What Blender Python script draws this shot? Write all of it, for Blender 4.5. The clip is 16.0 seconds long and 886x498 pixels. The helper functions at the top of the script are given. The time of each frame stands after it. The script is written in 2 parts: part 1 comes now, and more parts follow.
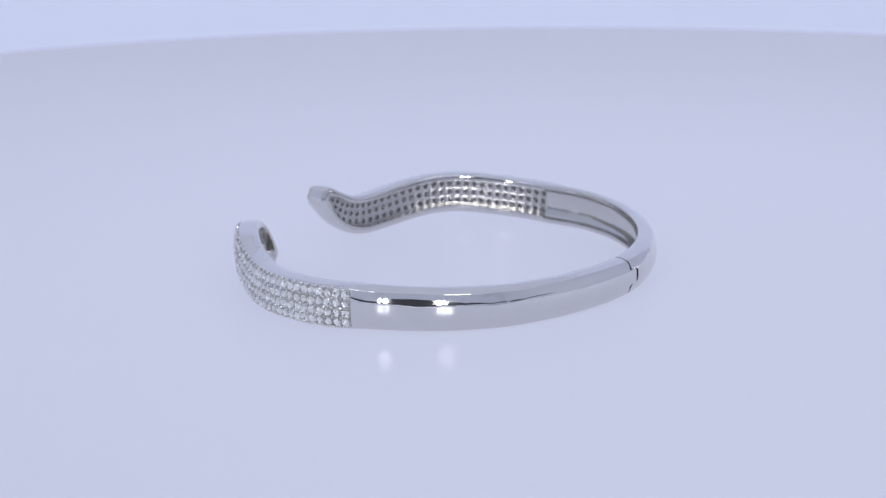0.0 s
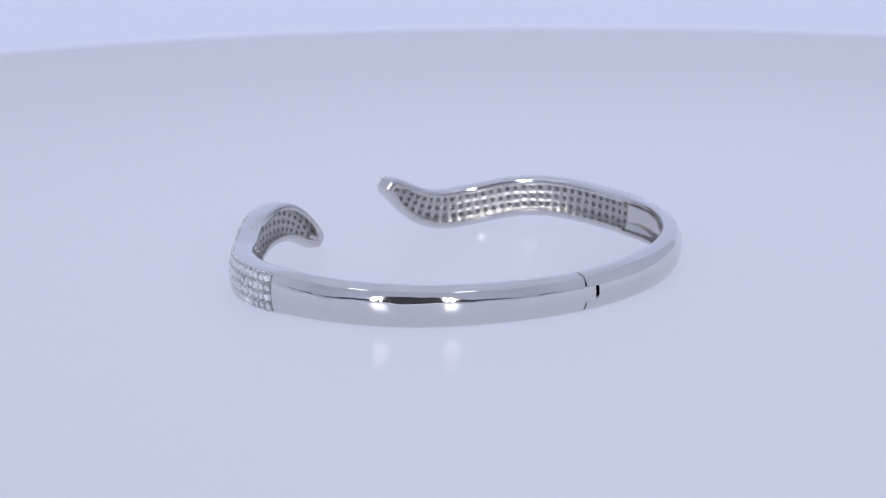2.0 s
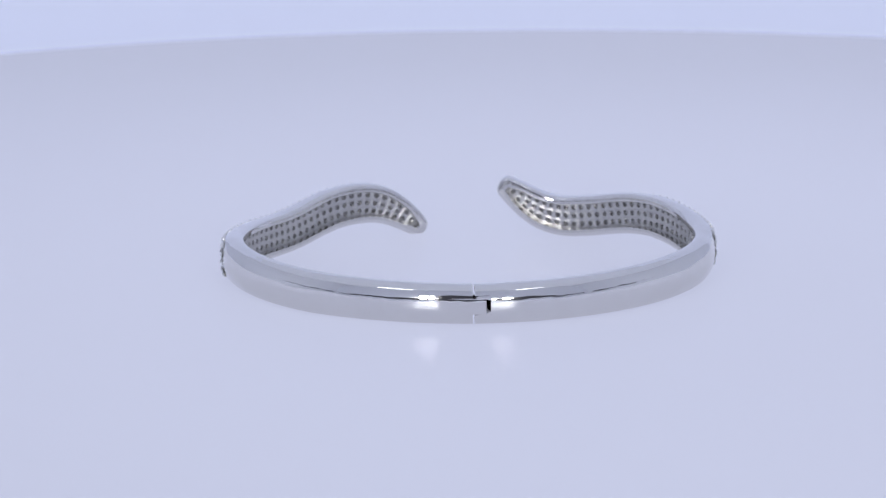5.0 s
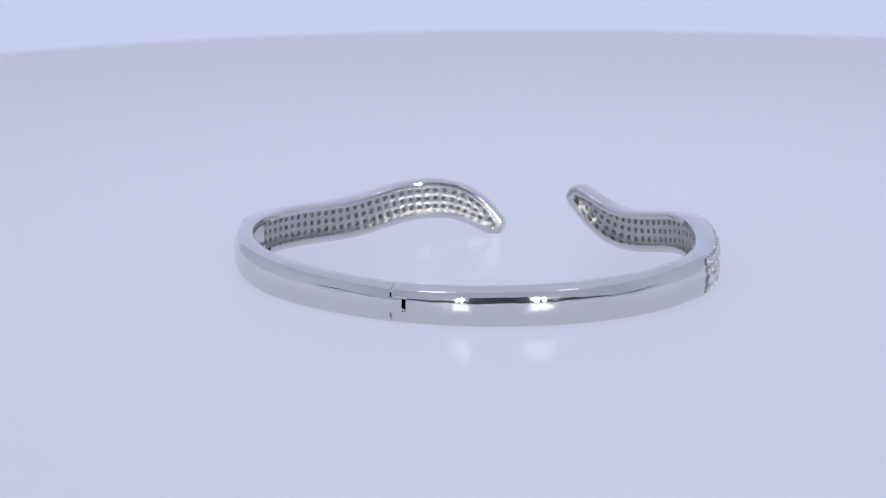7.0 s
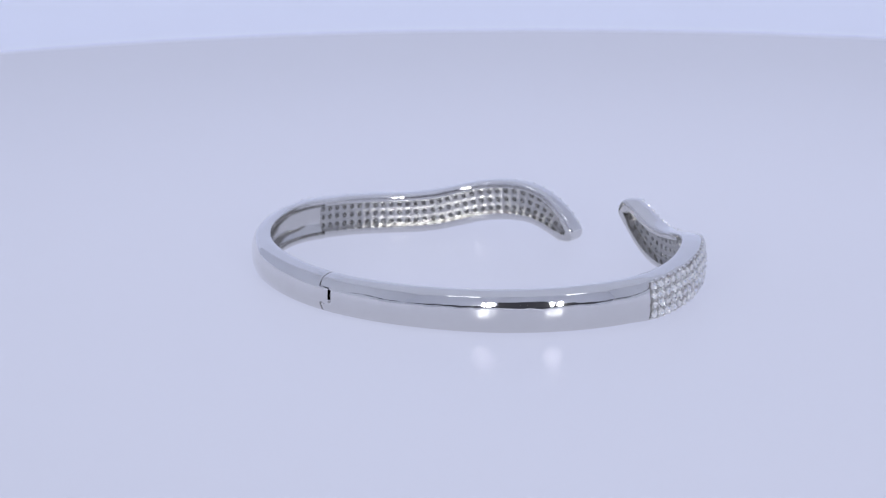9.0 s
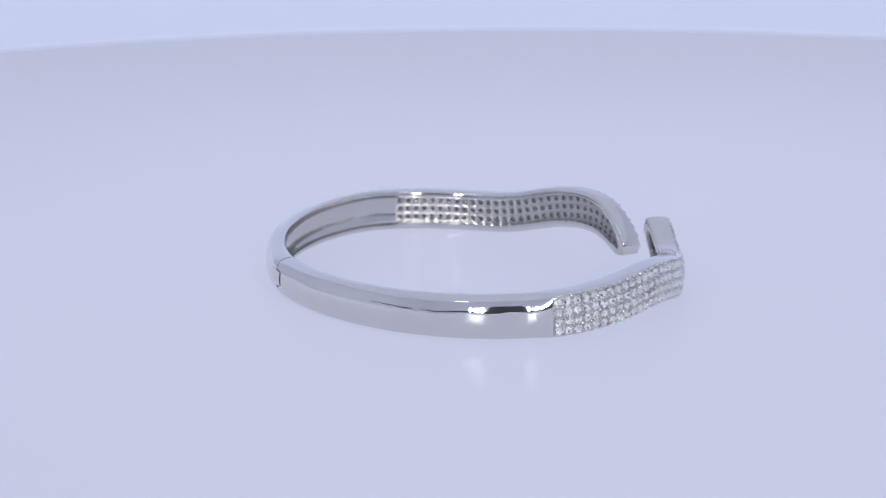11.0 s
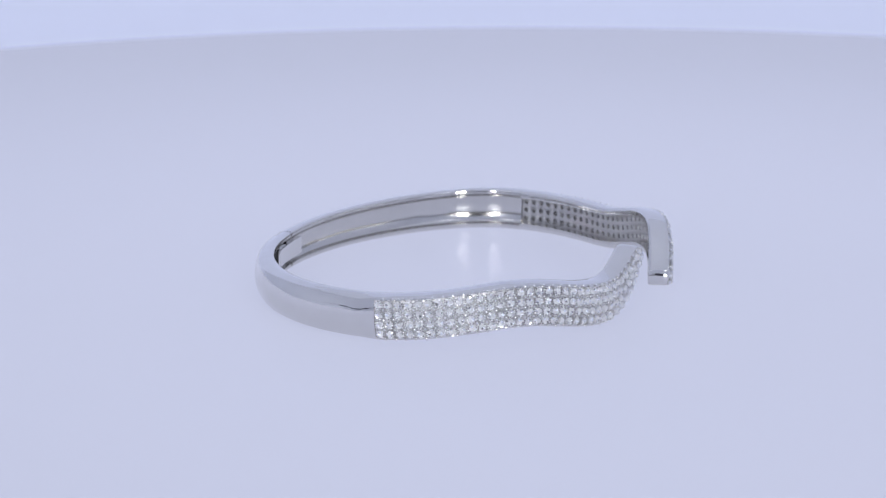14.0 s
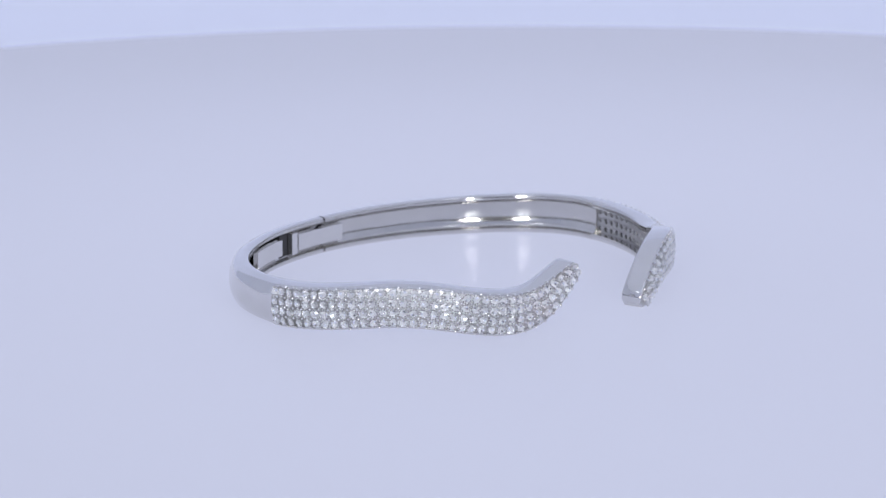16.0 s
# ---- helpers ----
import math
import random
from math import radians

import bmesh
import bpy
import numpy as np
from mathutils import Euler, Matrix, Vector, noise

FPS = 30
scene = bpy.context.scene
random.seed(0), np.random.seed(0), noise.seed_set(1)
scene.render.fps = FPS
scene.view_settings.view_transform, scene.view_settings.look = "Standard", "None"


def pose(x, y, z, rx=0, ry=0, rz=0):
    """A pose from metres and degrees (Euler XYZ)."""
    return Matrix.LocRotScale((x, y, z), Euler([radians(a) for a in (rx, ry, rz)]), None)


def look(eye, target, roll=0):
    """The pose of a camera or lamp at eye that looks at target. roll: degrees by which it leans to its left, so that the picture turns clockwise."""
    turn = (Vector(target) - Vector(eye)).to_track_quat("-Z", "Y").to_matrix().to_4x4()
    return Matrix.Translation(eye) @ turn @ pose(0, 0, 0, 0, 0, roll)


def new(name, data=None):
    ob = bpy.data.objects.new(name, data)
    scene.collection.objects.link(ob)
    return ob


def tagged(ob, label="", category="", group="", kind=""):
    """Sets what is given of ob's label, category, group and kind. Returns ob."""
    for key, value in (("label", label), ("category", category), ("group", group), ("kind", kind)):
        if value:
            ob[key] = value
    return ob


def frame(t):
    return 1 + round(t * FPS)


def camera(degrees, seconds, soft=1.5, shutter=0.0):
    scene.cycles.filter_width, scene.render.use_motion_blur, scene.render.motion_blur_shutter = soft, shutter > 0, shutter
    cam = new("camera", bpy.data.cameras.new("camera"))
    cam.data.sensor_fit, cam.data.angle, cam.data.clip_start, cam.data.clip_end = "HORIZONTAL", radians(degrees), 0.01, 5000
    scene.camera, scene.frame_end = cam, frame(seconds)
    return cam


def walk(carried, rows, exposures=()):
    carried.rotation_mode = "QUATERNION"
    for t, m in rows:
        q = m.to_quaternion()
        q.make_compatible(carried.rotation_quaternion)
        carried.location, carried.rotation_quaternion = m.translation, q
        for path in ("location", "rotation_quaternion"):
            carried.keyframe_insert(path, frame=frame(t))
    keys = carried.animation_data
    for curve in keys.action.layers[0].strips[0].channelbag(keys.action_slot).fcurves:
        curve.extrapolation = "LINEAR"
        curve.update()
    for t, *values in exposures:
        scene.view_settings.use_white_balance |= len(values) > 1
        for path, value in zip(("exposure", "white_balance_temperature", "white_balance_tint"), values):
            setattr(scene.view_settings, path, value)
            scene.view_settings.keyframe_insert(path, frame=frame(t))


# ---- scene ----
# Lengths of the bracelet are worked out in units of S metres (the lens stands one unit in front of the turning axis).
S = 0.330
LIFT = 0.0022 * S

# ---- camera: stands still, looks slightly down at the turntable ----
cam = camera(18.86, 16.0, soft=1.3)
STAND = pose(0, -S, 0.2545 * S + LIFT, 90 - 13.79, 0, 0.253) @ pose(0, 0, 0, 0, 0, -0.11)
walk(cam, [(0.0, STAND), (16.0, STAND)], exposures=[(0.0, 0.0), (16.0, 0.0)])
cam.data.dof.use_dof = True
cam.data.dof.focus_distance = 0.312
cam.data.dof.aperture_fstop = 64

# ---- world: the dim room outside the light tent ----
world = bpy.data.worlds.new("dim_room")
world.use_nodes = True
world.node_tree.nodes["Background"].inputs["Color"].default_value = (0.055, 0.057, 0.075, 1)
world.node_tree.nodes["Background"].inputs["Strength"].default_value = 1.0
scene.world = world

COOL = (0.93, 0.96, 1.0)


def area(name, m, sx, sy, watts, shape="RECTANGLE", color=COOL):
    data = bpy.data.lights.new(name, "AREA")
    data.shape, data.size, data.energy, data.color = shape, sx, watts, color
    if shape != "DISK":
        data.size_y = sy
    ob = new(name, data)
    ob.matrix_world = m
    return ob


# the tent's lit roof, two small lamps at its front edge, and four upright tubes beside the lens
area("roof_light", pose(0, 0.125, 0.475), 0.82, 0.92, 0.22)
for sx in (-0.20, 0.20):
    area("roof_lamp", look((sx, -0.30, 0.44), (0, 0, 0.01)), 0.09, 0.03, 0.03)
for sx in (-0.110, -0.087, 0.087, 0.110):
    eye = (sx, -0.330, 0.088)
    area("front_light", look(eye, (0, 0, 0.01)), 0.0105, 0.100, 0.160, "ELLIPSE", (0.95, 0.97, 1.0))


# ---- materials ----
def material(name, color, rough=0.5, metal=0.0, **more):
    m = bpy.data.materials.new(name)
    m.use_nodes = True
    b = m.node_tree.nodes["Principled BSDF"]
    b.inputs["Base Color"].default_value = (*color, 1)
    b.inputs["Roughness"].default_value = rough
    b.inputs["Metallic"].default_value = metal
    for k, v in more.items():
        b.inputs[k.replace("_", " ")].default_value = v
    return m


def grain(m, scale, amount, bump_scale, bump, rough=0.0, high=0.0002):
    """Mottles the colour at one scale, roughens it, and adds fine relief at another."""
    t = m.node_tree
    b = t.nodes["Principled BSDF"]
    pos = t.nodes.new("ShaderNodeTexCoord")
    n = t.nodes.new("ShaderNodeTexNoise")
    n.inputs["Scale"].default_value, n.inputs["Detail"].default_value = scale, 4
    t.links.new(pos.outputs["Object"], n.inputs["Vector"])
    mix = t.nodes.new("ShaderNodeMix")
    mix.data_type = "RGBA"
    base = b.inputs["Base Color"].default_value
    mix.inputs["A"].default_value = [c * (1 - amount) for c in base[:3]] + [1]
    mix.inputs["B"].default_value = [min(1, c * (1 + amount)) for c in base[:3]] + [1]
    t.links.new(n.outputs["Fac"], mix.inputs["Factor"])
    t.links.new(mix.outputs["Result"], b.inputs["Base Color"])
    if rough:
        r = t.nodes.new("ShaderNodeMapRange")
        r.inputs["To Min"].default_value = max(0.0, b.inputs["Roughness"].default_value - rough)
        r.inputs["To Max"].default_value = b.inputs["Roughness"].default_value + rough
        t.links.new(n.outputs["Fac"], r.inputs["Value"])
        t.links.new(r.outputs["Result"], b.inputs["Roughness"])
    if bump:
        f = t.nodes.new("ShaderNodeTexNoise")
        f.inputs["Scale"].default_value, f.inputs["Detail"].default_value = bump_scale, 3
        t.links.new(pos.outputs["Object"], f.inputs["Vector"])
        bn = t.nodes.new("ShaderNodeBump")
        bn.inputs["Strength"].default_value, bn.inputs["Distance"].default_value = bump, high
        t.links.new(f.outputs["Fac"], bn.inputs["Height"])
        t.links.new(bn.outputs["Normal"], b.inputs["Normal"])
    return m


SILVER = grain(material("polished_silver", (0.715, 0.705, 0.69), 0.05, 1.0), 350, 0.03, 95, 0.6, 0.02, 0.0005)
BRIGHT = material("bright_beads", (0.90, 0.89, 0.87), 0.10, 1.0)
INNER = grain(material("inner_silver", (0.62, 0.61, 0.59), 0.12, 1.0), 260, 0.08, 180, 0.35, 0.05)
CAST = grain(material("cast_silver", (0.50, 0.495, 0.485), 0.30, 1.0), 700, 0.05, 2500, 0.15, 0.05)
# darker silver inside the lattice holes: their shade is put into the colour
DARK_SILVER = grain(material("hole_shade_silver", (0.36, 0.355, 0.35), 0.30, 1.0), 700, 0.2, 2500, 0.2, 0.1)
BED_SILVER = material("bright_cut_bed", (0.64, 0.635, 0.63), 0.35, 1.0)
STONE = material("clear_stone", (1.0, 1.0, 1.0), 0.0, 0.0, IOR=1.5, Transmission_Weight=1.0)
# the stones' cones: mirror facets and milky facets throw the light back up
FOIL = material("bright_cone", (0.98, 0.98, 0.97), 0.02, 1.0)
MILKY = material("milky_cone", (0.985, 0.985, 0.985), 0.2, 0.0)
ACRYLIC = grain(material("white_acrylic", (0.42, 0.43, 0.47), 0.27, 0.0, IOR=1.16), 9, 0.012, 300, 0.01, 0.02)
# the platter's light is put in as emission; no lamp stands below it
GLOW = grain(material("self_lit_acrylic", (0.175, 0.18, 0.194), 0.25, 0.0, IOR=1.05, Emission_Color=(0.87, 0.915, 1.20, 1), Emission_Strength=0.505), 9, 0.012, 300, 0.01, 0.02)


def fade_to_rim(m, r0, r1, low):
    """Thins the emission towards the rim, which paints the platter's darker far edge."""
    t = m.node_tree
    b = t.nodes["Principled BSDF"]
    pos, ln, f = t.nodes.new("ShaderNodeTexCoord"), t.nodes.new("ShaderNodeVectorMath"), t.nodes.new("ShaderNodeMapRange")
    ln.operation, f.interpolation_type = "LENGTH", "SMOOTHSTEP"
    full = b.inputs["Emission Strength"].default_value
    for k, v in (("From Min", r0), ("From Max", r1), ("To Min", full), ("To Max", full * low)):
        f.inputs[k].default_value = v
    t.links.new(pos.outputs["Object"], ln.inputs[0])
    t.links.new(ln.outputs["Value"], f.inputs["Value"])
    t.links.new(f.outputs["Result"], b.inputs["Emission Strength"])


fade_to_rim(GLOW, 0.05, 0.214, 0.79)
# emission added to the tent cloth evens out the light inside; no lamps outside
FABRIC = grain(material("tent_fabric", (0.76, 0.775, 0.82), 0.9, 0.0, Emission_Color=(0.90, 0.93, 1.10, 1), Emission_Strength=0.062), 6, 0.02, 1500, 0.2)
# back sweep of fabric, brightened by added bluish emission; no lamps stand behind it
SWEEP = grain(material("self_lit_fabric", (0.74, 0.76, 0.82), 0.9, 0.0, Emission_Color=(0.84, 0.90, 1.22, 1), Emission_Strength=0.220), 6, 0.02, 1500, 0.2)
# near black that paints the shade in the hinge gap
BLACK = grain(material("shade_black", (0.02, 0.02, 0.022), 0.45), 40, 0.2, 800, 0.1)


# ---- builders ----
def part(name, bm, mat, parent=None, label="", smooth=None):
    me = bpy.data.meshes.new(name)
    bm.normal_update()
    bm.to_mesh(me)
    bm.free()
    me.materials.append(mat)
    if smooth is not None:
        for f in me.polygons:
            f.use_smooth = True
        me.set_sharp_from_angle(angle=radians(smooth))
    ob = new(name, me)
    ob.parent = parent
    if label:
        tagged(ob, label)
    return ob


def box(bm, x0, x1, y0, y1, z0, z1):
    v = [bm.verts.new((x, y, z)) for x in (x0, x1) for y in (y0, y1) for z in (z0, z1)]
    for f in ((0, 1, 3, 2), (4, 6, 7, 5), (0, 4, 5, 1), (2, 3, 7, 6), (0, 2, 6, 4), (1, 5, 7, 3)):
        bm.faces.new([v[i] for i in f])


def lathe(profile, n):
    """A turned body round z from (radius, height) pairs, closed at top and bottom."""
    bm = bmesh.new()
    rings = [[bm.verts.new((r * math.cos(2 * math.pi * i / n), r * math.sin(2 * math.pi * i / n), z)) for i in range(n)] for r, z in profile]
    for a, b in zip(rings, rings[1:]):
        for i in range(n):
            bm.faces.new((a[i], a[(i + 1) % n], b[(i + 1) % n], b[i]))
    bm.faces.new(rings[0][::-1])
    bm.faces.new(rings[-1])
    bmesh.ops.recalc_face_normals(bm, faces=bm.faces[:])
    return bm


# ---- the light tent ----
def light_tent():
    x0, x1, y0, y1, z0, z1, d = -0.42, 0.42, -0.345, 0.60, -0.06, 0.48, 0.004
    # floor that sweeps up into the back wall
    bm = bmesh.new()
    line = [(y0, z0)] + [(y1 - 0.15 + 0.15 * math.sin(a), z0 + 0.15 - 0.15 * math.cos(a)) for a in [math.pi / 2 * i / 16 for i in range(17)]] + [(y1, z1)]
    top = [[bm.verts.new((x, y, z)) for x in (x0, x1)] for y, z in line]
    low = [[bm.verts.new((x, y + d, z - d)) for x in (x0, x1)] for y, z in line]
    for i in range(len(line) - 1):
        bm.faces.new((top[i][0], top[i][1], top[i + 1][1], top[i + 1][0]))
        bm.faces.new((low[i][1], low[i][0], low[i + 1][0], low[i + 1][1]))
    bmesh.ops.recalc_face_normals(bm, faces=bm.faces[:])
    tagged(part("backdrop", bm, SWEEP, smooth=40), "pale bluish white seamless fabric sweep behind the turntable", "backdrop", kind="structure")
    # side walls and front wall: a gap narrows from the lens to the corner poles and on along the sides
    def slit(bm, stops, at):
        """Cloth with a slit: stops of (place, low edge, high edge); at() gives the two faces of the cloth."""
        for (a, la, ha), (b, lb, hb) in zip(stops, stops[1:]):
            for za, zb, zc, zd in ((z0, z0, lb, la), (ha, hb, z1, z1)):
                ring = [[bm.verts.new((*at(p, k), z)) for p, z in ((a, za), (b, zb), (b, zc), (a, zd))] for k in (0, 1)]
                bm.faces.new(ring[0])
                bm.faces.new(ring[1][::-1])
                for i in range(4):
                    bm.faces.new((ring[0][i], ring[1][i], ring[1][(i + 1) % 4], ring[0][(i + 1) % 4]))
        bmesh.ops.recalc_face_normals(bm, faces=bm.faces[:])

    shut = (0.066, 0.066)
    for name, x, out in (("wall_west", x0, -d), ("wall_east", x1, d)):
        bm = bmesh.new()
        slit(bm, [(y0, *shut), (y0 + 0.012, *shut), (y0 + 0.0121, 0.034, 0.062), (-0.25, 0.042, 0.062), (-0.12, 0.060, 0.070), (-0.05, *shut), (y1, *shut)], lambda p, k, x=x, out=out: (x + out * k, p))
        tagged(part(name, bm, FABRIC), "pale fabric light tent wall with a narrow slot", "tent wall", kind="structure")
    bm = bmesh.new()
    east = [(0.0, 0.012, 0.180), (0.060, 0.012, 0.176), (0.074, 0.012, 0.160), (0.076, 0.012, 0.120), (0.13, 0.014, 0.105), (0.20, 0.020, 0.074), (0.30, 0.026, 0.064), (0.405, 0.032, 0.062), (0.4051, *shut), (0.42, *shut)]
    west = [(-0.060, 0.012, 0.176), (-0.074, 0.012, 0.160), (-0.076, 0.014, 0.070), (-0.20, 0.018, 0.062), (-0.38, 0.026, 0.056), (-0.405, *shut), (-0.42, *shut)]
    slit(bm, west[::-1] + east, lambda p, k: (p, y0 - d * k))
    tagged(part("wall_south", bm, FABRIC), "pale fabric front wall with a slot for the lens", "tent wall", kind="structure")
    bm = bmesh.new()
    box(bm, x0, x1, y0, y1, z1, z1 + d)
    tagged(part("ceiling", bm, FABRIC), "pale fabric roof of the light tent, with added glow", "ceiling", kind="structure")


light_tent()


# ---- the turntable ----
def turntable():
    R = 0.6488 * S
    base = new("turntable")
    tagged(base, "round glossy white acrylic turntable, plain and empty but for one bracelet", "turntable")
    base.location = (0.0541 * S, -0.0308 * S, 0)
    part("base", lathe([(0.080, -0.060), (0.085, -0.058), (0.085, -0.010), (0.080, -0.0062)], 64), ACRYLIC, base, "low round white base", smooth=40)
    e = 0.0015
    rim = [(R - e + e * math.cos(a), -0.006 + e + e * math.sin(a)) for a in (-1.5, -1.0, -0.5, 0.0)] + [(R - e + e * math.cos(a), -e + e * math.sin(a)) for a in (0.0, 0.4, 0.8, 1.2, 1.57)]
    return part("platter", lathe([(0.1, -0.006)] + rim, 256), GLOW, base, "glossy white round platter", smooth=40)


platter = turntable()

# ---- the bracelet ----
A, B, CU, CV, PHI = 0.0947 * S, 0.0778 * S, 0.0066 * S, 0.0054 * S, 65.99
WALL = 0.0077 * S
# height of the band's middle line above the platter, by the angle round the oval (0 on the long arm, 90 in the gap, 270 at the hinge)
LINE_SHORT = [(97.7, -1.8), (99.2, 0.8), (102.6, 5.0), (106.5, 8.9), (110.2, 11.1), (114.3, 11.9), (118.3, 11.8), (123.8, 11.0), (130.2, 8.9), (137, 6.8), (143.5, 5.9),
              (151, 5.8), (160, 6.1), (176, 6.6), (184, 6.9), (192, 6.8), (225, 5.4), (265.8, 5.1)]
LINE_LONG = [(-93.8, 5.1), (-50, 5.9), (-20, 7.0), (-8, 7.3), (5, 8.5), (14, 9.7), (21, 10.7), (28, 11.4), (36, 10.9), (42, 9.6), (50, 7.4), (56, 6.2),
             (60, 6.0), (64, 7.0), (67, 8.8), (70, 11.6), (72.5, 14.4), (74.8, 16.9), (77.2, 19.2)]
# how far the outline bulges beyond the plain oval
SWELL_SHORT = [(95, 0.2), (105, 1.2), (122, 0.6), (140, -1.9), (161, -0.3), (182, 1.5), (203, 0.8), (245, 0.0), (266, 0.9)]
SWELL_LONG = [(-94, 0.9), (-74, 0.9), (-53, 0.5), (-25, 0.8), (-8, 0.6), (10, -0.4), (31, -1.5), (48, -1.4), (60, -2.3), (68, -3.2), (77, -4.3)]
WIDE_BACK, WIDE_ARM, WIDE_TIP = 0.0067 * S, 0.0077 * S, 0.0033 * S


class Arm:
    """One half of the band, as a line from the hinge to its tip, sampled evenly by length."""

    def __init__(self, line, swell, pave, inner, flip):
        deg = np.array([p[0] for p in line], float)
        z = np.array([p[1] for p in line]) * 0.001 * S + LIFT
        if not flip:
            fine = np.linspace(deg[0], deg[-1], 1200)
        else:
            fine = np.linspace(deg[-1], deg[0], 1200)
        zz = np.interp(fine, deg, z)
        step = abs(fine[1] - fine[0])
        k = np.exp(-0.5 * (np.arange(-60, 61) * step / 1.6) ** 2)
        k /= k.sum()
        # odd reflection at the ends keeps the end slopes
        ext = np.concatenate([2 * zz[0] - zz[60:0:-1], zz, 2 * zz[-1] - zz[-2:-62:-1]])
        zz = np.convolve(ext, k, "valid")
        th = np.radians(fine)
        u, v = A * np.cos(th), B * np.sin(th)
        nu, nv = np.cos(th) / A, np.sin(th) / B
        ln = np.hypot(nu, nv)
        nu, nv = nu / ln, nv / ln
        bulge = np.convolve(np.pad(np.interp(fine, [p[0] for p in swell], [p[1] for p in swell]), 60, mode="edge"), np.ones(121) / 121, "valid") * 0.001 * S
        pos = np.column_stack([u + bulge * nu + CU, v + bulge * nv + CV, zz])
        seg = np.linalg.norm(np.diff(pos, axis=0), axis=1)
        s = np.concatenate([[0], np.cumsum(seg)])
        self.length = s[-1]
        self.s, self.pos, self.deg = s, pos, fine
        self.out = np.column_stack([nu, nv, 0 * nu])
        tan = np.gradient(pos, axis=0)
        self.tan = tan / np.linalg.norm(tan, axis=1)[:, None]
        self.flip = flip
        side = np.cross(self.out, self.tan) if not flip else np.cross(self.tan, self.out)
        self.up = side / np.linalg.norm(side, axis=1)[:, None]
        order = np.argsort(fine)
        self.pave = float(np.interp(pave, fine[order], s[order]))
        self.inner = float(np.interp(inner, fine[order], s[order]))

    def at_deg(self, d):
        o = np.argsort(self.deg)
        s = float(np.interp(d, self.deg[o], self.s[o]))
        if not self.flip and d < self.deg[0]:
            s = -radians(self.deg[0] - d) * A
        return s

    def basis(self, s):
        get = lambda arr: Vector([float(np.interp(s, self.s, arr[:, i])) for i in range(3)])
        p, o, t, h = get(self.pos), get(self.out), get(self.tan), get(self.up)
        if s < 0:
            # past the hinge the line goes on round the oval
            turn_back = Matrix.Rotation(s / (A * A / B), 3, "Z")
            p = p - o * (A * A / B) + (turn_back @ o) * (A * A / B)
            o, t, h = turn_back @ o, turn_back @ t, turn_back @ h
        return p, o.normalized(), t.normalized(), h.normalized()

    def wide(self, s):
        left = self.length - s
        w = float(np.interp(s, [0, self.pave * 0.35, self.pave * 0.95, self.pave], [WIDE_BACK, WIDE_BACK * 1.04, WIDE_ARM * 0.99, WIDE_ARM]))
        if left < 0.012:
            f = left / 0.012
            w = WIDE_TIP + (w - WIDE_TIP) * f * (2 - f)
        return w

    def close(self, s):
        """1 along the arm, falling to nought round the blunt tip."""
        x = max(0.0, (s - (self.length - TIP)) / TIP)
        return max(0.06, 1 - x ** 2.8) ** (1 / 2.8)

    def at(self, s, r, h):
        p, o, t, up = self.basis(s)
        return p + o * r + up * h


def ramp(x, a, b):
    f = min(1.0, max(0.0, (x - a) / (b - a)))
    return 3 * f * f - 2 * f ** 3


mm = 0.001
TIP = 1.3 * mm
DOME = 1.15 * mm
BED = 0.20 * mm
RIM = 0.24 * mm
LAP = (90, 80, 70, 61, 60, 50, 38, 31.1, 30.3, 27.1, 26.3, 23.0, 22.2, 12)


def thick(arm, s):
    """The stone-set arms are a little thicker than the plain back."""
    return WALL + 0.35 * mm * ramp(s, arm.pave - 6 * mm, arm.pave + 4 * mm)


def depth(arm, s):
    return DOME * (1 - 0.55 * ramp(s, arm.pave - 2.5 * mm, arm.pave + 1.5 * mm)) * arm.wide(s) / WIDE_ARM


def dome(arm, s, h):
    """How far the outer face falls back from the crown at the width h."""
    return -depth(arm, s) * (1 - math.sqrt(max(0.0, 1 - min(1.0, abs(h / arm.wide(s))) ** 2)))


def skin(arm, s, h):
    """The outer face at s and the width h, drawn in round the tip."""
    mid = -0.5 * thick(arm, s)
    return mid + (dome(arm, s, h) - mid) * (0.62 + 0.38 * arm.close(s))


def rim_width(arm, s):
    """The width of the rim beside the hollow: a small round and a narrow lip, which meet at the tip."""
    w = arm.wide(s)
    near = ramp(s, arm.length - 3.6 * mm, arm.length - 1.1 * mm)
    return min((0.66 if s <= arm.inner else 0.94) * mm, 0.5 * w) * (1 - near) + 0.86 * w * near


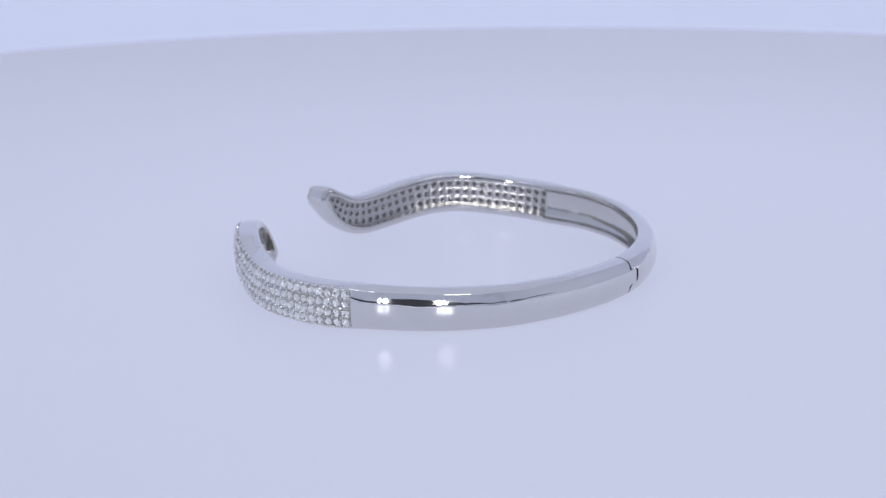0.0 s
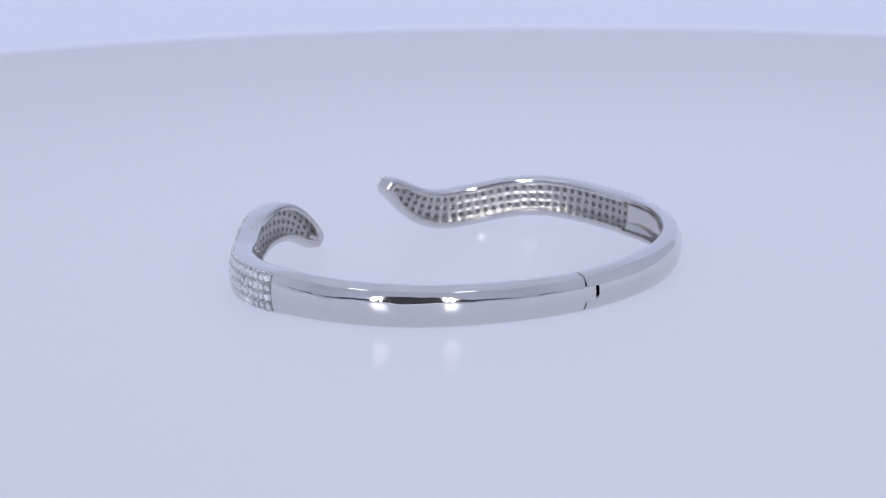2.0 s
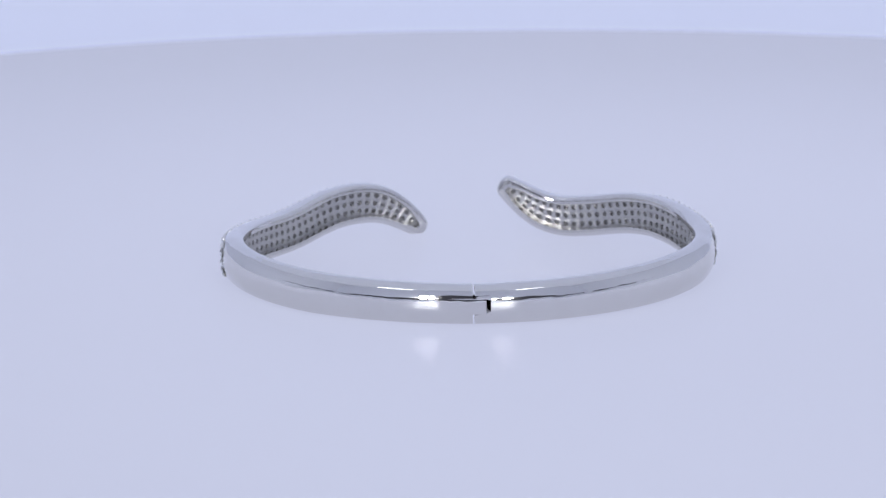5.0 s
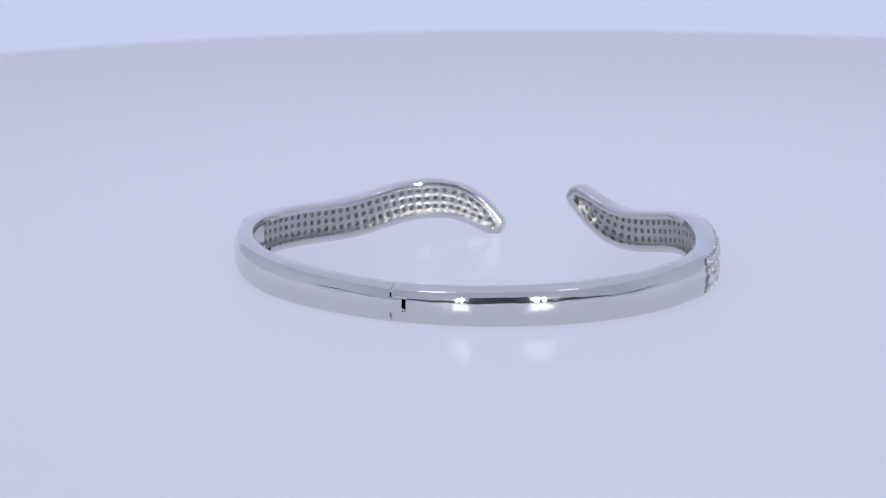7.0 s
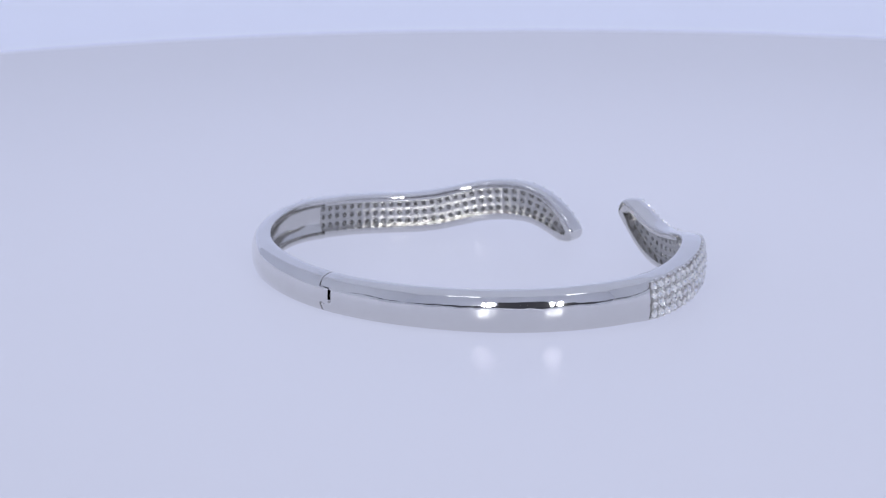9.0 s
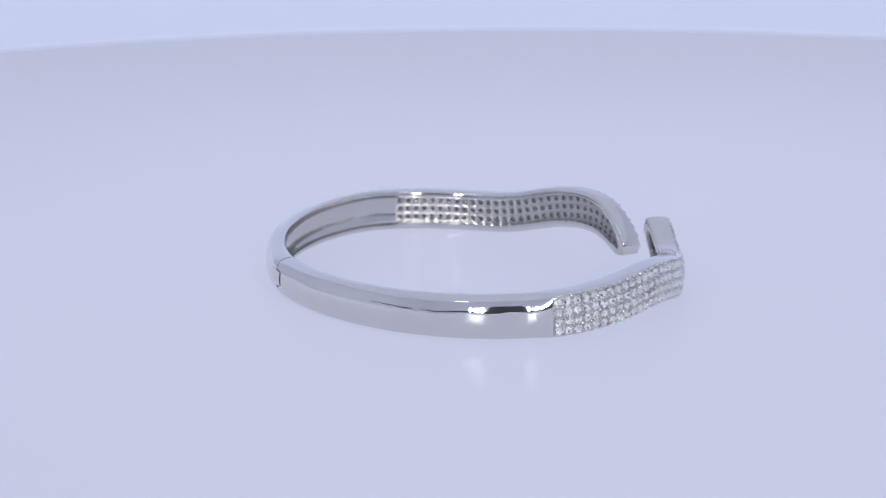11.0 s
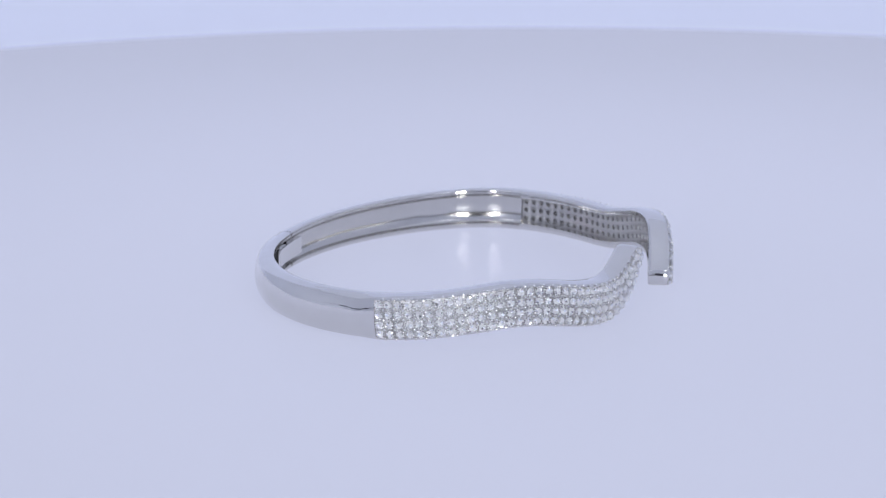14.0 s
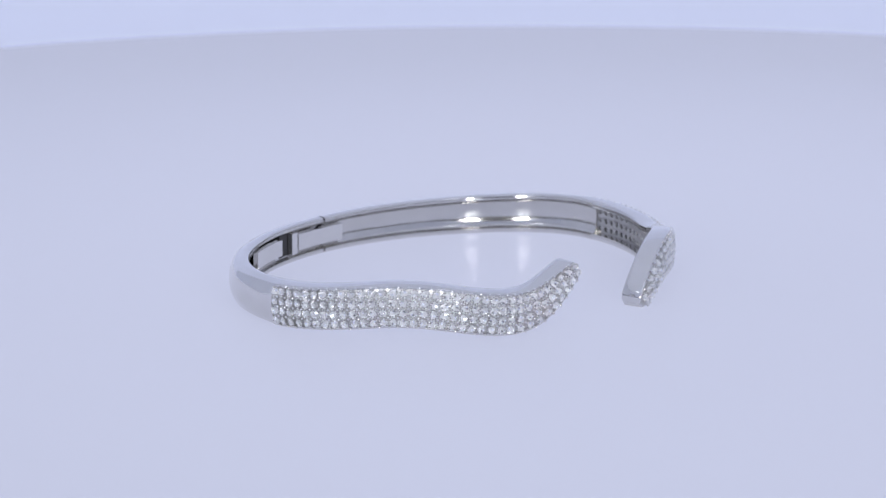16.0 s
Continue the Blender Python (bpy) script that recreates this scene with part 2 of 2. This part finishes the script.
def section(arm, s, closing):
    """The band's outline at s: (r, h) pairs round it, always as many."""
    w = arm.wide(s)
    stone = arm.pave <= s < arm.length - 0.35 * mm
    back = -thick(arm, s)
    flare = (0.20 - 0.05 * ramp(s, arm.pave - 6 * mm, arm.pave + 4 * mm)) * mm
    d = depth(arm, s)
    pts = []
    angles = [-a for a in LAP] + [0] + list(LAP[::-1])
    for a in angles:
        h, r = w * math.sin(radians(a)), -d * (1 - math.cos(radians(a)))
        if stone and abs(a) <= 60:
            r -= BED
        pts.append((r, h))
    # flat top side, small round, inner lip, hollow
    fall = rim_width(arm, s)
    f = min((0.36 if s <= arm.inner else 0.52) * mm, 0.6 * fall)
    flat = -back - f
    swell = 0.10 * mm
    half = [(-d - (flat - d) * k, w + flare * k + swell * 4 * k * (1 - k)) for k in (0.2, 0.4, 0.6, 0.8, 1.0)]
    for k in range(1, 6):
        a = math.pi / 2 * k / 5
        half.append((-flat - f * math.sin(a), w + flare - f * (1 - math.cos(a))))
    wl = w + flare - fall
    half.append((back, wl + 0.03 * mm))
    if s <= arm.inner:
        half += [(back + 1.0 * mm * math.sqrt(1 - k ** 3), wl * k) for k in (0.99, 0.95, 0.85, 0.6, 0.25)]
    else:
        hollow = 1.50 * mm * ramp(arm.length - s, 1.2 * mm, 1.9 * mm)
        half += [(back + hollow * k, wl - 0.10 * mm * f) for k, f in ((0.5, 0.5), (0.9, 0.8), (1.0, 1.5))] + [(back + hollow, wl * k) for k in (0.5, 0.2)]
    pts += half + [(r, -h) for r, h in half[::-1]]
    if closing < 1:
        mid = 0.5 * back
        pts = [(mid + (r - mid) * (0.62 + 0.38 * closing), h * closing) for r, h in pts]
    return pts


def band(arm, tongue):
    """The metal of one half: a swept hollow bar with a stepped end at the hinge and a rounded tip."""
    L = arm.length
    stops = list(np.arange(0.03 * mm, L - TIP, 0.45 * mm))
    stops += [arm.pave - 0.02 * mm, arm.pave + 0.001 * mm, arm.inner - 0.02 * mm, arm.inner + 0.02 * mm]
    stops = sorted(stops) + [L - TIP * (1 - math.sin(a)) for a in np.linspace(0.0, 1.5, 16)]
    bm = bmesh.new()
    rings = []
    for n, s in enumerate(stops):
        c = arm.close(s)
        p, o, t, up = arm.basis(s)
        ring = []
        for r, h in section(arm, s, c):
            slide = 0.0
            if n < 14:
                low, high = (26.7, 30.7) if tongue > 0 else (22.6, 26.7)
                inside = -math.sin(radians(low)) < h / arm.wide(s) < math.sin(radians(high))
                slide = (tongue if inside else 0.0) * (1 - n / 14)
            ring.append(bm.verts.new(p + o * r + up * h + t * slide))
        rings.append(ring)
    m = len(rings[0])
    lap = 2 * len(LAP) + 1
    for n, (a, b) in enumerate(zip(rings, rings[1:])):
        for i in range(m):
            inside = lap + 9 <= i < m - 10
            bed = i < lap and abs(i - lap // 2) < lap // 2 - 3 and n > 20 and stops[n] >= arm.pave
            bm.faces.new((a[i], a[(i + 1) % m], b[(i + 1) % m], b[i])).material_index = 1 if inside else 2 if bed else 0
    bm.faces.new(rings[0])
    bm.faces.new(rings[-1][::-1])
    bmesh.ops.recalc_face_normals(bm, faces=bm.faces[:])
    return bm


def brilliant():
    """A round brilliant of one unit across: table, star and kite facets, girdle, cone."""
    bm = bmesh.new()
    tab = [bm.verts.new((0.29 * math.cos(math.pi * i / 4), 0.29 * math.sin(math.pi * i / 4), 0.17)) for i in range(8)]
    mid = [bm.verts.new((0.41 * math.cos(math.pi * (i + 0.5) / 4), 0.41 * math.sin(math.pi * (i + 0.5) / 4), 0.105)) for i in range(8)]
    gir = [bm.verts.new((0.5 * math.cos(math.pi * i / 8), 0.5 * math.sin(math.pi * i / 8), 0.0)) for i in range(16)]
    low = [bm.verts.new((0.30 * math.cos(math.pi * (i + 0.5) / 4), 0.30 * math.sin(math.pi * (i + 0.5) / 4), -0.08)) for i in range(8)]
    cul = bm.verts.new((0, 0, -0.18))
    bm.faces.new(tab)
    for i in range(8):
        j = (i + 1) % 8
        bm.faces.new((tab[i], mid[i], tab[j]))
        bm.faces.new((tab[i], mid[i - 1], gir[2 * i]))
        bm.faces.new((tab[i], gir[2 * i], mid[i]))
        bm.faces.new((mid[i], gir[2 * i], gir[2 * i + 1]))
        bm.faces.new((mid[i], gir[2 * i + 1], gir[(2 * i + 2) % 16]))
    for i in range(8):
        j = (i + 1) % 8
        for k, f in enumerate(((gir[2 * i], gir[2 * i + 1], low[i]), (gir[2 * i + 1], gir[(2 * i + 2) % 16], low[i]), (low[i], gir[(2 * i + 2) % 16], low[j]), (low[i], low[j], cul))):
            bm.faces.new(f).material_index = 1 if (3 * i + k) % 5 in (0, 2) else 2
    bmesh.ops.recalc_face_normals(bm, faces=bm.faces[:])
    me = bpy.data.meshes.new("stone")
    bm.to_mesh(me)
    bm.free()
    me.materials.append(STONE)
    me.materials.append(FOIL)
    me.materials.append(MILKY)
    return me


PITCH = 1.20 * mm
GEM = brilliant()


def rows_at(arm, s):
    w = arm.wide(s) * arm.close(s) - RIM * 0.9
    n = max(1, int(round(2 * w / PITCH + 0.05)))
    return n, 2 * w / n


def set_stones(arm, half):
    rnd = random.Random(5)
    beads = bmesh.new()
    s = arm.pave + 0.62 * mm
    while s < arm.length - 0.6 * mm:
        n, wide = rows_at(arm, s)
        p, o, t, up = arm.basis(s)
        for i in range(n):
            h = (i - (n - 1) / 2) * wide
            slope = (dome(arm, s, h + 0.05 * mm) - dome(arm, s, h - 0.05 * mm)) / (0.1 * mm)
            nor = (o - up * slope).normalized()
            q = nor.to_track_quat("Z", "Y").to_matrix().to_4x4()
            m = Matrix.Translation(p + o * (skin(arm, s, h) + 0.10 * mm) + up * h) @ q @ pose(0, 0, 0, rnd.uniform(-13, 13), rnd.uniform(-13, 13), rnd.uniform(0, 360))
            ob = new("stone", GEM)
            ob.parent = half
            ob.matrix_local = m @ Matrix.Diagonal((*[min(wide, PITCH) * rnd.uniform(1.0, 1.04)] * 3, 1))
        if s + PITCH / 2 > arm.length - 0.5 * mm:
            break
        n, wide = rows_at(arm, s + PITCH / 2)
        for i in range(n + 1):
            h = (i - n / 2) * wide + (0.06 * mm if i == n else -0.06 * mm if i == 0 else 0)
            at = arm.at(s + PITCH / 2, skin(arm, s + PITCH / 2, h) + 0.12 * mm, h)
            m = Matrix.Translation(at) @ o.to_track_quat("Z", "Y").to_matrix().to_4x4() @ Matrix.Diagonal((1, 1, 0.9, 1))
            bmesh.ops.create_icosphere(beads, subdivisions=1, radius=(0.19 if 0 < i < n else 0.21) * mm, matrix=m)
        s += PITCH
    tagged(part("prong", beads, BRIGHT, half, "rows of tiny polished bead prongs", smooth=60), kind="stuff")


def lattice(arm, half):
    """The pierced back of the stone setting, seen inside the hollow arm: a plate with three rows of cupped holes."""
    bm = bmesh.new()
    s0, s1 = arm.inner + 0.05 * mm, arm.length - 1.7 * mm
    cols = round((s1 - s0) / PITCH)
    pitch = (s1 - s0) / cols
    face = -thick(arm, arm.length) + 1.16 * mm
    for c in range(cols):
        sa, sb = s0 + c * pitch, s0 + (c + 1) * pitch
        wa, wb = (max(0.12 * mm, arm.wide(x) - rim_width(arm, x) + 0.09 * mm) for x in (sa, sb))
        nr = 3 if min(wa, wb) > 0.95 * mm else 2 if min(wa, wb) > 0.5 * mm else 1
        for k in range(nr):
            f0, f1 = -1 + 2 * k / nr, -1 + 2 * (k + 1) / nr

            def spot(x, y, r):
                s = sa + (sb - sa) * x
                w = wa + (wb - wa) * x
                return bm.verts.new(arm.at(s, r, w * (f0 + (f1 - f0) * y)))
            n = 12
            rings = [[] for _ in range(6)]
            for i in range(n):
                a = 2 * math.pi * (i + 0.5) / n
                cx, sy = math.cos(a), math.sin(a)
                big = max(abs(cx), abs(sy))
                # plate, raised lip, hole coloured dark for its shade, and the point of a stone showing in it
                rings[0].append(spot(0.5 + 0.5 * cx / big, 0.5 + 0.5 * sy / big, face))
                for ring, rad, r in zip(rings[1:], (0.31, 0.27, 0.24, 0.13, 0.04), (-0.05, 0.04, 0.30, 0.26, 0.06)):
                    ring.append(spot(0.5 + rad * cx, 0.5 + rad * sy, face + r * mm))
            for ra, rb, kind in zip(rings, rings[1:], (0, 0, 1, 1, 2)):
                for i in range(n):
                    bm.faces.new((ra[i], ra[(i + 1) % n], rb[(i + 1) % n], rb[i])).material_index = kind
            bm.faces.new(rings[-1]).material_index = 2
    bmesh.ops.recalc_face_normals(bm, faces=bm.faces[:])
    ob = part("lattice", bm, CAST, half, "pierced silver back of the stone setting", smooth=50)
    ob.data.materials.append(DARK_SILVER)
    ob.data.materials.append(BRIGHT)


def plate(arm, half, name, d0, d1, hh, r0, r1, label):
    """A curved plate on the inner face between two angles."""
    a, b = sorted((arm.at_deg(d0), arm.at_deg(d1)))
    n = 10
    bm = bmesh.new()
    rings = []
    for i in range(n + 1):
        s = a + (b - a) * i / n
        rings.append([bm.verts.new(arm.at(s, r, h)) for r, h in ((r0, -hh), (r1, -hh + 0.06 * mm), (r1, hh - 0.06 * mm), (r0, hh))])
    for x, y in zip(rings, rings[1:]):
        for i in range(4):
            bm.faces.new((x[i], x[(i + 1) % 4], y[(i + 1) % 4], y[i]))
    bm.faces.new(rings[0])
    bm.faces.new(rings[-1][::-1])
    bmesh.ops.recalc_face_normals(bm, faces=bm.faces[:])
    return part(name, bm, SILVER, half, label, smooth=35)


def bracelet():
    root = new("bangle_bracelet")
    tagged(root, "open polished silver bangle with wavy stone-set tips on turntable", "bracelet")
    long_arm = Arm(LINE_LONG, SWELL_LONG, -7.8, -3.8, False)
    short_arm = Arm(LINE_SHORT, SWELL_SHORT, 183.5, 177.0, True)
    halves = []
    for arm, name, tongue, label in ((long_arm, "long_half", 0.0057 * S, "longer polished silver half ending in an upturned tip"),
                                             (short_arm, "short_half", -0.0049 * S, "polished silver half ending in a drooping tip")):
        half = part(name, band(arm, tongue), SILVER, root, label, smooth=50)
        half.data.materials.append(INNER)
        half.data.materials.append(BED_SILVER)
        set_stones(arm, half)
        lattice(arm, half)
        halves.append(half)
    inner = -WALL
    plate(long_arm, halves[0], "hinge_plate", -100.5, -83.5, 1.12 * mm, inner + 0.7 * mm, inner - 0.04 * mm, "flat polished inner hinge plate")
    plate(long_arm, halves[0], "knuckle", -83.0, -80.5, 1.45 * mm, inner + 0.7 * mm, inner - 0.08 * mm, "small bright hinge knuckle")
    # a black plate stands in for the shade inside the open gap
    gap_shade = plate(long_arm, halves[0], "gap_shade", -80.3, -76.5, 1.50 * mm, inner + 0.82 * mm, inner + 0.62 * mm, "black plate for the shade in the gap beside the hinge knuckle")
    gap_shade.data.materials[0] = BLACK
    plate(long_arm, halves[0], "hinge_plate", -76.3, -60, 1.12 * mm, inner + 0.7 * mm, inner + 0.10 * mm, "flat polished inner hinge plate")
    return root


bangle = bracelet()


# ---- the turning ----
def turn(t):
    return math.degrees(-0.21076 * t - 6.87e-5 * (t - 8) ** 2)


OFF_AXIS = Matrix.Rotation(-radians(turn(7.0)), 3, "Z") @ Vector((0, -0.004, 0))


def motions():
    times = [i * 0.25 for i in range(65)]
    walk(bangle, [(t, pose(0, 0, 0, 0, 0, PHI + turn(t))) for t in times])
    # the platter sits a little off its axis, so that its rim sways
    walk(platter, [(t, pose(0, 0, 0, 0, 0, turn(t)) @ pose(*OFF_AXIS)) for t in times])


motions()
